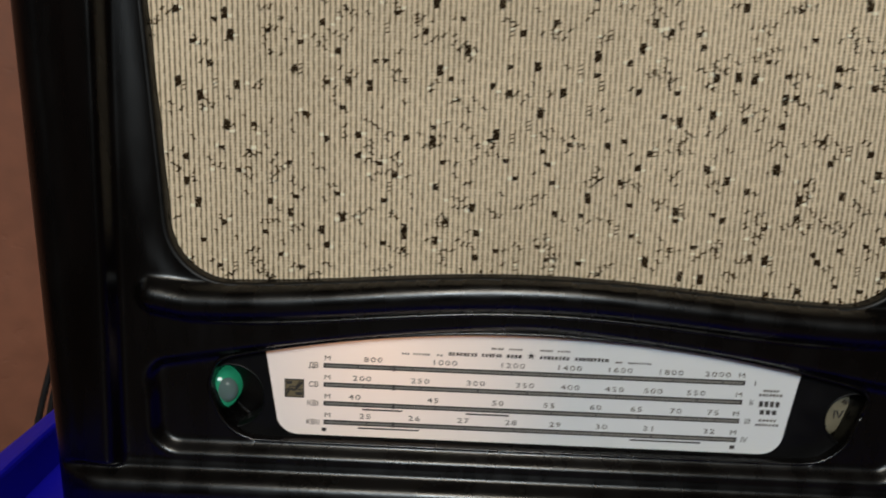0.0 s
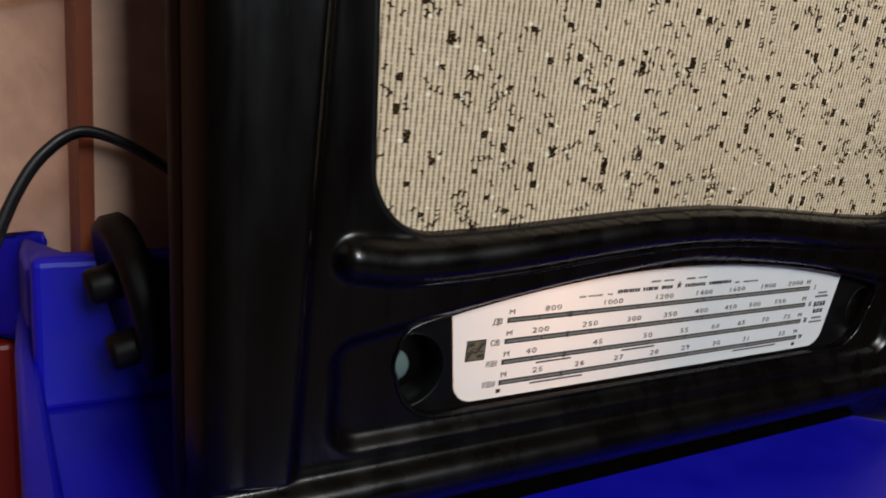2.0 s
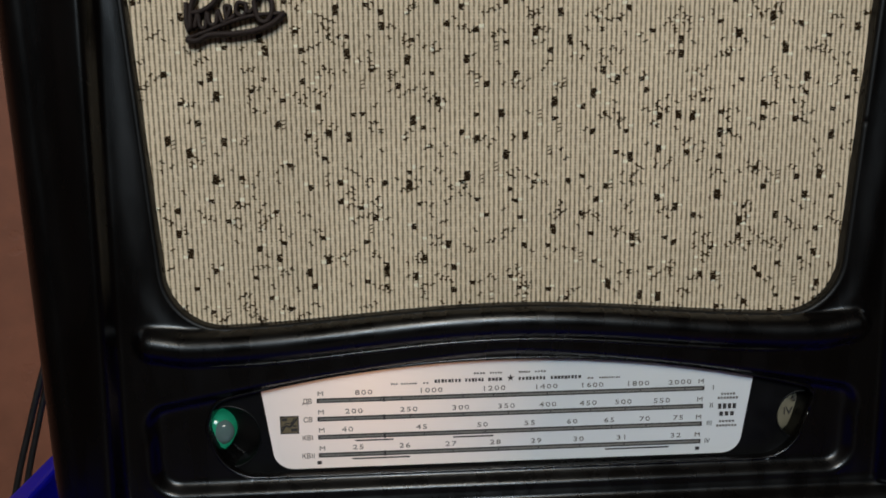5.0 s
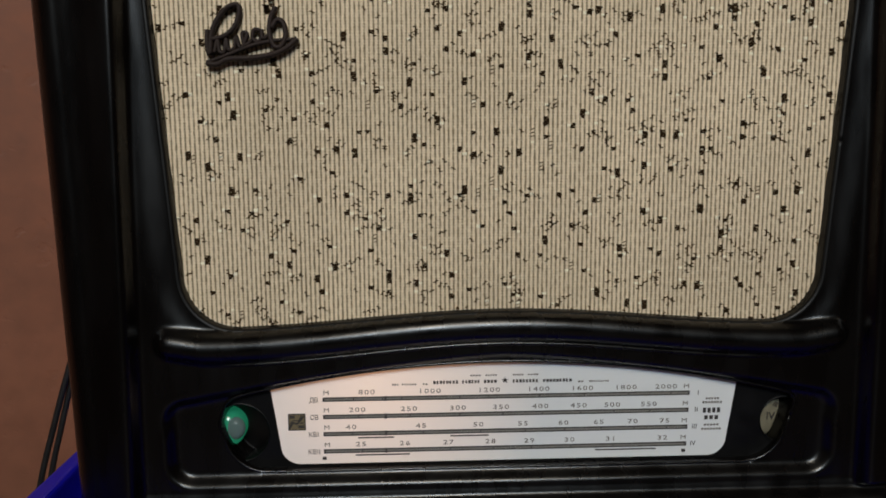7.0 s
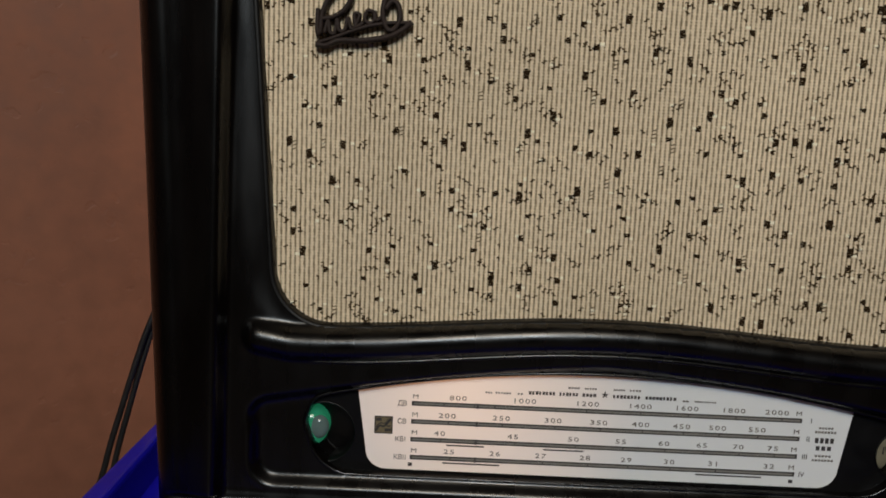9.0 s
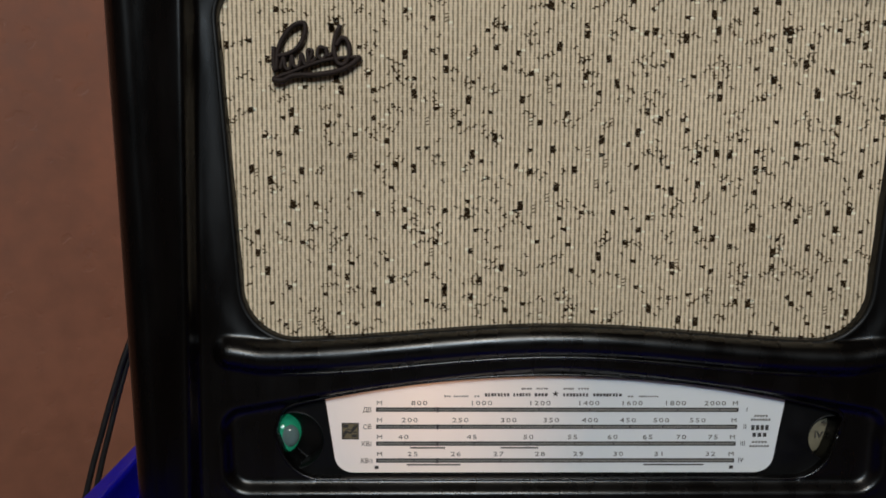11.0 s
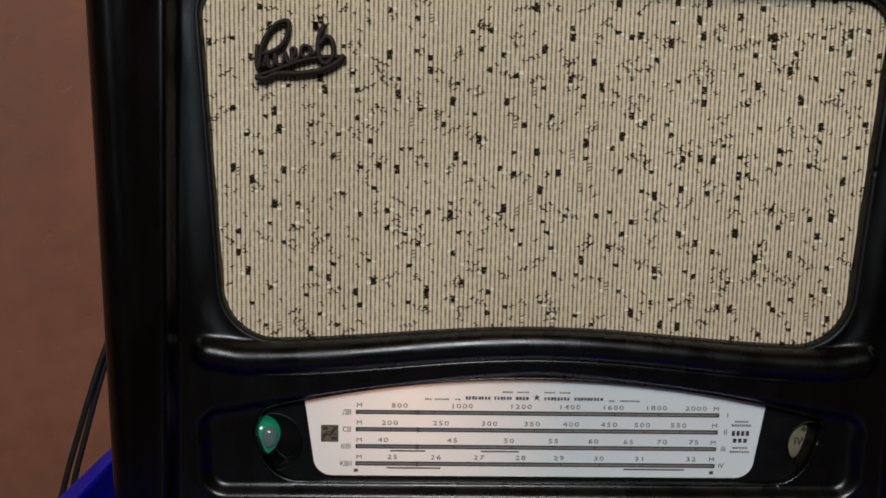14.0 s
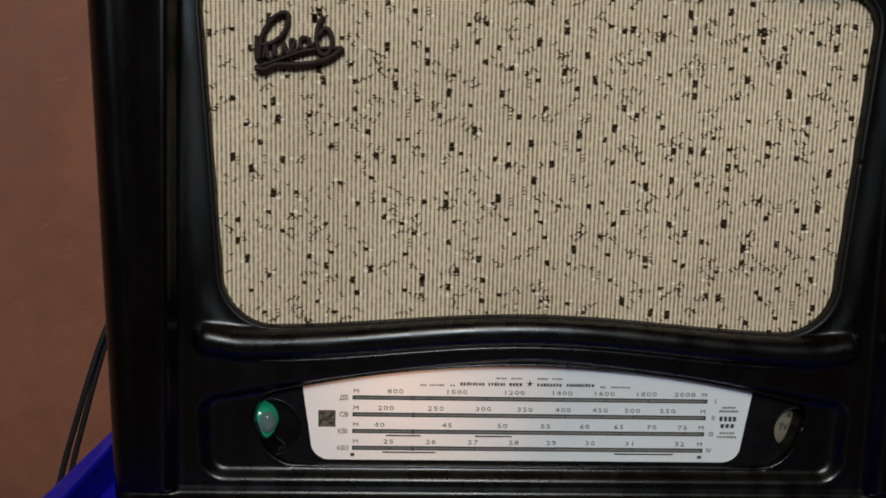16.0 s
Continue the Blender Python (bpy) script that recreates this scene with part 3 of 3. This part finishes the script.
ROW_Z = (0.1085, 0.0973, 0.0862, 0.0750)
ROW_NAMES = ("ДВ", "СВ", "КВI", "КВII")
ROW_NUMBERS = (
    ((800, -0.0865), (1000, -0.0475), (1200, -0.0105), (1400, 0.0205), (1600, 0.0480), (1800, 0.0756), (2000, 0.1012)),
    ((200, -0.0925), (250, -0.0605), (300, -0.0300), (350, -0.0030), (400, 0.0218), (450, 0.0460), (500, 0.0672), (550, 0.0905)),
    ((40, -0.0965), (45, -0.0530), (50, -0.0172), (55, 0.0110), (60, 0.0365), (65, 0.0590), (70, 0.0805), (75, 0.1010)),
    ((25, -0.0905), (26, -0.0632), (27, -0.0360), (28, -0.0095), (29, 0.0150), (30, 0.0405), (31, 0.0668), (32, 0.0998)),
)
TICKS = ((-0.096, -0.078, -0.066, -0.030, -0.012, 0.020, 0.048, 0.076, 0.103), (-0.093, -0.061, -0.030, -0.003, 0.022, 0.046, 0.067, 0.090),
         (-0.097, -0.053, -0.017, 0.011, 0.036, 0.059, 0.080, 0.101), (-0.091, -0.076, -0.036, -0.009, 0.015, 0.040, 0.067))
for row, z in enumerate(ROW_Z):
    right = 0.115 - 0.0003 * row
    bar("scale_line", -0.115, right, z - 0.00135, z + 0.00135, ink, "dark scale line with a grey core")
    part("scale_core", box_bm(-0.1138, right - 0.0012, INK_Y - 0.0001, DIAL_Y + 0.0004, z - 0.00055, z + 0.00055), ink_grey, dial)
    for x in TICKS[row]:
        part("tick", box_bm(x - 0.0003, x + 0.0003, INK_Y - 0.0002, DIAL_Y + 0.0004, z - 0.0012, z + 0.0012), ink, dial)
    part("pointer", box_bm(-0.0768, -0.0756, INK_Y - 0.0003, DIAL_Y + 0.0004, z - 0.0016, z + 0.0016), ink, dial)
    for value, x in ROW_NUMBERS[row]:
        lettering(str(value), x - 0.0013, z + 0.0042, 0.0041, ink_soft, wide=1.5)
    for x in (-0.1128, right - 0.0022):
        lettering("M", x, z + 0.0042, 0.0038, ink_soft, "dial_letter", 1.3)
    lettering(ROW_NAMES[row], -0.1204 if row < 2 else -0.1210, z - 0.0003, 0.0043, ink, "dial_letter", 0.95, 0.66)
    lettering(("I", "II", "III", "IV")[row], 0.1205 - 0.0008 * row, z, 0.0044, ink, "dial_letter", 0.9, 0.6)
for x0, x1, row in ((-0.0935, -0.0712, 2), (-0.0360, -0.0120, 2), (-0.0955, -0.0615, 3), (0.0555, 0.0945, 3)):
    bar("band_mark", x0, x1, ROW_Z[row] - 0.0032, ROW_Z[row] - 0.0024, ink)
bar("end_mark", -0.1160, -0.1135, 0.0695, 0.0715, ink)
bar("end_mark", 0.1110, 0.1135, 0.0695, 0.0715, ink)

# maker's lines, as plain bars
for z, h, words in ((0.1182, 0.0010, (-0.0445, -0.0285, -0.0265, -0.0150, -0.0130, -0.0045)), (0.1182, 0.0010, (0.0050, 0.0215, 0.0240, 0.0425)),
                    (0.1222, 0.0005, (-0.0215, -0.0145, -0.0120, -0.0045)), (0.1222, 0.0005, (0.0050, 0.0120, 0.0145, 0.0215)),
                    (0.1172, 0.0005, (-0.0700, -0.0655, -0.0640, -0.0545, -0.0510, -0.0475)), (0.1172, 0.0005, (0.0460, 0.0500, 0.0530, 0.0660))):
    rng = random.Random(int(z * 1e5) + len(words))
    for a, b in zip(words[::2], words[1::2]):
        n = max(2, int((b - a) / (0.0019 if h > 0.0008 else 0.0014)))
        for i in range(n):
            x = a + (b - a) * i / n - 0.0020
            w = (b - a) / n * rng.uniform(0.55, 0.8)
            bar("print_bar", x, x + w, z - h * rng.uniform(0.85, 1.05), z + h * rng.uniform(0.85, 1.05), ink if h > 0.0008 else ink_soft)
lettering("★", -0.0018, 0.1186, 0.0050, ink, "dial_star")
for z, x0, x1, h, n, mat in ((0.1045, 0.1255, 0.1345, 0.0006, 5, ink_soft), (0.1020, 0.1235, 0.1365, 0.0007, 7, ink_soft), (0.0968, 0.1240, 0.1360, 0.0016, 4, ink),
                             (0.0920, 0.1250, 0.1350, 0.0013, 3, ink), (0.0872, 0.1250, 0.1350, 0.0006, 5, ink_soft), (0.0845, 0.1235, 0.1365, 0.0006, 7, ink_soft)):
    for i in range(n):
        x = x0 + (x1 - x0) * i / n
        bar("print_bar", x, x + (x1 - x0) / n * 0.66, z - h, z + h, mat)


def maker_mark():
    """A framed olive badge with a dark rising stroke and two corner blocks."""
    x, z, s = -0.1312, 0.0944, 0.0054
    bar("badge", x - s, x + s, z - s, z + s, ink, "square olive badge with a dark frame")
    part("badge_field", box_bm(x - s + 0.0007, x + s - 0.0007, INK_Y - 0.0001, DIAL_Y, z - s + 0.0007, z + s - 0.0007), badge_olive, dial)
    bm = bmesh.new()
    for pts, r in ((((-0.0046, -0.0038), (-0.0022, -0.0004), (0.0004, -0.0008), (0.0044, 0.0040)), 0.0006), (((-0.0046, -0.0016), (-0.0020, 0.0012), (0.0008, 0.0010), (0.0030, 0.0042)), 0.0003)):
        tube_bm(smooth_path([(x + a, INK_Y - 0.0002, z + b) for a, b in pts], 5), r, 6, 0.6, Vector((0, 1, 0)), bm)
    part("badge_stroke", bm, ink, dial)
    for a, b, w, h in ((-0.0028, 0.0034, 0.0016, 0.0009), (0.0026, -0.0030, 0.0018, 0.0009), (0.0030, -0.0006, 0.0010, 0.0004)):
        part("badge_block", box_bm(x + a - w, x + a + w, INK_Y - 0.0002, DIAL_Y, z + b - h, z + b + h), ink, dial)


maker_mark()


# ---- radio: tuning eye and band window ----
def tuning_eye():
    bm = turned_bm([(0.014, 0.0125), (0.0045, 0.0125), (0.0012, 0.0118), (-0.0012, 0.0092), (-0.0026, 0.0045), (-0.0030, 0.0)], 48)
    eye = part("tuning_eye", bm, eye_green, radio, "glowing green tuning eye", True)
    eye.matrix_local = Matrix.Translation((-0.1772, 0.0024, 0.0880)) @ Matrix.Rotation(radians(90), 4, "Z")
    bm = turned_bm([(0.0004, 0.0064), (-0.0020, 0.0059), (-0.0034, 0.0038), (-0.0040, 0.0)], 32)
    cap = part("eye_cap", bm, eye_grey, eye, "grey cap in the middle of the eye", True)
    for v in cap.data.vertices:
        v.co.x += 0.0006
        v.co.y -= 0.0066
        v.co.z = v.co.z * 1.15 + 0.0012


tuning_eye()


def band_window():
    hx, hz = 0.1680, 0.0895
    bm = turned_bm([(0.012, 0.0142), (0.003, 0.0142), (0.0, 0.0135), (-0.0016, 0.010), (-0.0028, 0.0)], 40)
    disc = part("band_indicator", bm, drum_cream, radio, "cream band indicator disc with a roman numeral", True)
    seat = Matrix.Translation((hx, 0.0066, hz)) @ Matrix.Rotation(radians(90), 4, "Z")
    disc.matrix_local = seat
    for text, x, z, turn, size in (("IV", 0.0030, 0.0, 0, 0.0070), ("III", 0.0062, 0.0080, 35, 0.0045)):
        curve = bpy.data.curves.new("numeral", "FONT")
        curve.body, curve.size, curve.align_x, curve.align_y, curve.extrude, curve.resolution_u = text, size, "CENTER", "CENTER", 0.00015, 2
        temp = new("numeral", curve)
        mesh = bpy.data.meshes.new_from_object(temp)
        bpy.data.objects.remove(temp)
        place = Matrix.Translation((hx + x, 0.0036, hz + z)) @ Matrix.Rotation(radians(turn), 4, "Y") @ Matrix.Rotation(radians(90), 4, "X")
        mesh.transform(seat.inverted() @ place)
        mesh_part("numeral", mesh, ink, disc)


band_window()


# ---- radio: side controls and cable ----
def side_controls():
    bm = turned_bm([(0.05, 0.012), (0.007, 0.012), (0.007, 0.043), (0.004, 0.046), (-0.005, 0.046), (-0.009, 0.043), (-0.0095, 0.037), (-0.006, 0.031), (-0.006, 0.0)], 72)
    wheel = part("tuning_knob", bm, knob_plastic, radio, "large black tuning wheel on the side", True)
    wheel.matrix_local = Matrix.Translation((-0.266, 0.132, 0.083)) @ Matrix.Rotation(radians(-12), 4, "Y") @ Matrix.Rotation(radians(6), 4, "Z")
    for y, z in ((0.004, 0.010), (-0.018, -0.020)):
        bm = turned_bm([(0.0, 0.0100), (-0.013, 0.0098), (-0.0155, 0.0085), (-0.016, 0.0)], 32)
        small = part("small_knob", bm, knob_plastic, wheel, "small black knob in front of the wheel", True)
        small.location = (-0.006, y, z)


side_controls()


def power_cable():
    points = [(-0.17, 0.150, 0.085), (-0.205, 0.162, 0.116), (-0.235, 0.168, 0.140), (-0.262, 0.170, 0.158), (-0.287, 0.170, 0.1660), (-0.306, 0.166, 0.1545), (-0.320, 0.162, 0.1340),
              (-0.333, 0.158, 0.1030), (-0.342, 0.156, 0.076), (-0.354, 0.155, 0.037), (-0.369, 0.155, -0.014), (-0.390, 0.16, -0.10), (-0.402, 0.18, -0.33), (-0.402, 0.18, -0.495)]
    bm = tube_bm(smooth_path(points, 10), 0.0025, 12, 1.0, Vector((0, 1, 0)))
    cable = part("power_cable", bm, cable_mat, radio, "black twin-strand rubber power cable", True)
    second = [(x + 0.0012 + 0.030 * min(0.3, max(0.0, 0.12 - z)), y + 0.0050, z - 0.0026) for x, y, z in points]
    part("strand", tube_bm(smooth_path(second, 10), 0.0024, 12, 1.0, Vector((0, 1, 0))), cable_mat, cable, "", True)


power_cable()


# ---- table ----
def blue_table():
    table = tagged(new("table"), "glossy blue plastic table with red legs under the radio", "table")
    table.location = (-0.03, -0.05, -0.5)
    shift = Matrix.Translation((0.03, 0.05, 0.5))

    def piece(name, bm, mat, label="", smooth=False):
        bm.transform(shift)
        return part(name, bm, mat, table, label, smooth)

    top = [(-0.322, -0.110), (0.290, -0.110), (0.290, 0.155), (0.24, 0.188), (-0.272, 0.188), (-0.286, 0.25), (-0.318, 0.305), (-0.320, 0.28), (-0.322, 0.20)]
    piece("tabletop", prism_bm(top, -0.034, -0.0005, 0.0035), blue_plastic, "blue plastic tabletop")
    piece("side_rim", prism_bm([(-0.324, -0.108), (-0.304, -0.108), (-0.312, 0.20), (-0.313, 0.262), (-0.321, 0.266), (-0.324, 0.20)], -0.004, 0.029, 0.004), blue_plastic, "low rim along the side")
    piece("back_rim", box_bm(-0.3145, 0.24, 0.171, 0.188, -0.002, 0.093, 0.005, 3), blue_plastic, "raised blue rim along the back")
    piece("corner_rim", prism_bm([(-0.319, 0.262), (-0.316, 0.225), (-0.2895, 0.225), (-0.2895, 0.256), (-0.316, 0.300)], -0.002, 0.070, 0.004), blue_plastic)
    bm = prism_bm([(-0.361, 0.318), (-0.306, 0.288), (-0.300, 0.2845), (-0.318, 0.300), (-0.350, 0.330)], -0.008, 0.060, 0.006)
    for v in bm.verts:
        if v.co.z > 0.03:
            v.co.z += 0.26 * (v.co.x + 0.361)
    piece("leg_socket", bm, blue_plastic, "blue socket that holds a leg", True)
    for x, y in ((-0.335, 0.307), (0.25, 0.13), (0.25, -0.085), (-0.31, -0.085)):
        bm = box_bm(x - (0.030 if y > 0.3 else 0.016), x + (0.012 if y > 0.3 else 0.016), y - 0.012, y + 0.012, -0.5, -0.010 if y > 0.3 else -0.03, 0.004)
        piece("leg", bm, red_plastic, "red plastic leg")
    return table


blue_table()


def sticker(name, x, y, r, mat, label):
    bm = bmesh.new()
    bmesh.ops.create_cone(bm, cap_ends=True, segments=32, radius1=r, radius2=r * 0.96, depth=0.0016)
    ob = part(name, bm, mat)
    ob.location = (x, y, 0.0004)
    return tagged(ob, label, "sticker")


sticker("sticker", 0.2775, -0.010, 0.010, yellow_plastic, "round yellow sticker on the blue tabletop")
sticker("sticker", 0.166, -0.088, 0.017, red_plastic, "round red sticker on the blue tabletop")


# ---- wall fittings ----
def wall_rod():
    rod = tagged(new("wall_rod"), "thin steel rod held off the pale wall", "rod")
    a, b = Vector((-0.325, 0.285, 0.2335)), Vector((-0.270, 0.215, 0.2585))
    part("bar", tube_bm([a, a.lerp(b, 0.5), b], 0.0022, 10), steel, rod, "", True)
    part("bracket", tube_bm([a.lerp(b, 0.62), a.lerp(b, 0.62) + Vector((0.03, 0.012, 0.004))], 0.003, 10, across=Vector((0, 0, 1))), steel, rod, "", True)
    return rod


wall_rod()
hook = tagged(part("hook", box_bm(-0.006, 0.006, -0.006, 0.006, -0.010, 0.014, 0.002), knob_plastic), "small black hook on the wall edge", "hook")
hook.location = (-0.3985, 0.3755, 0.302)
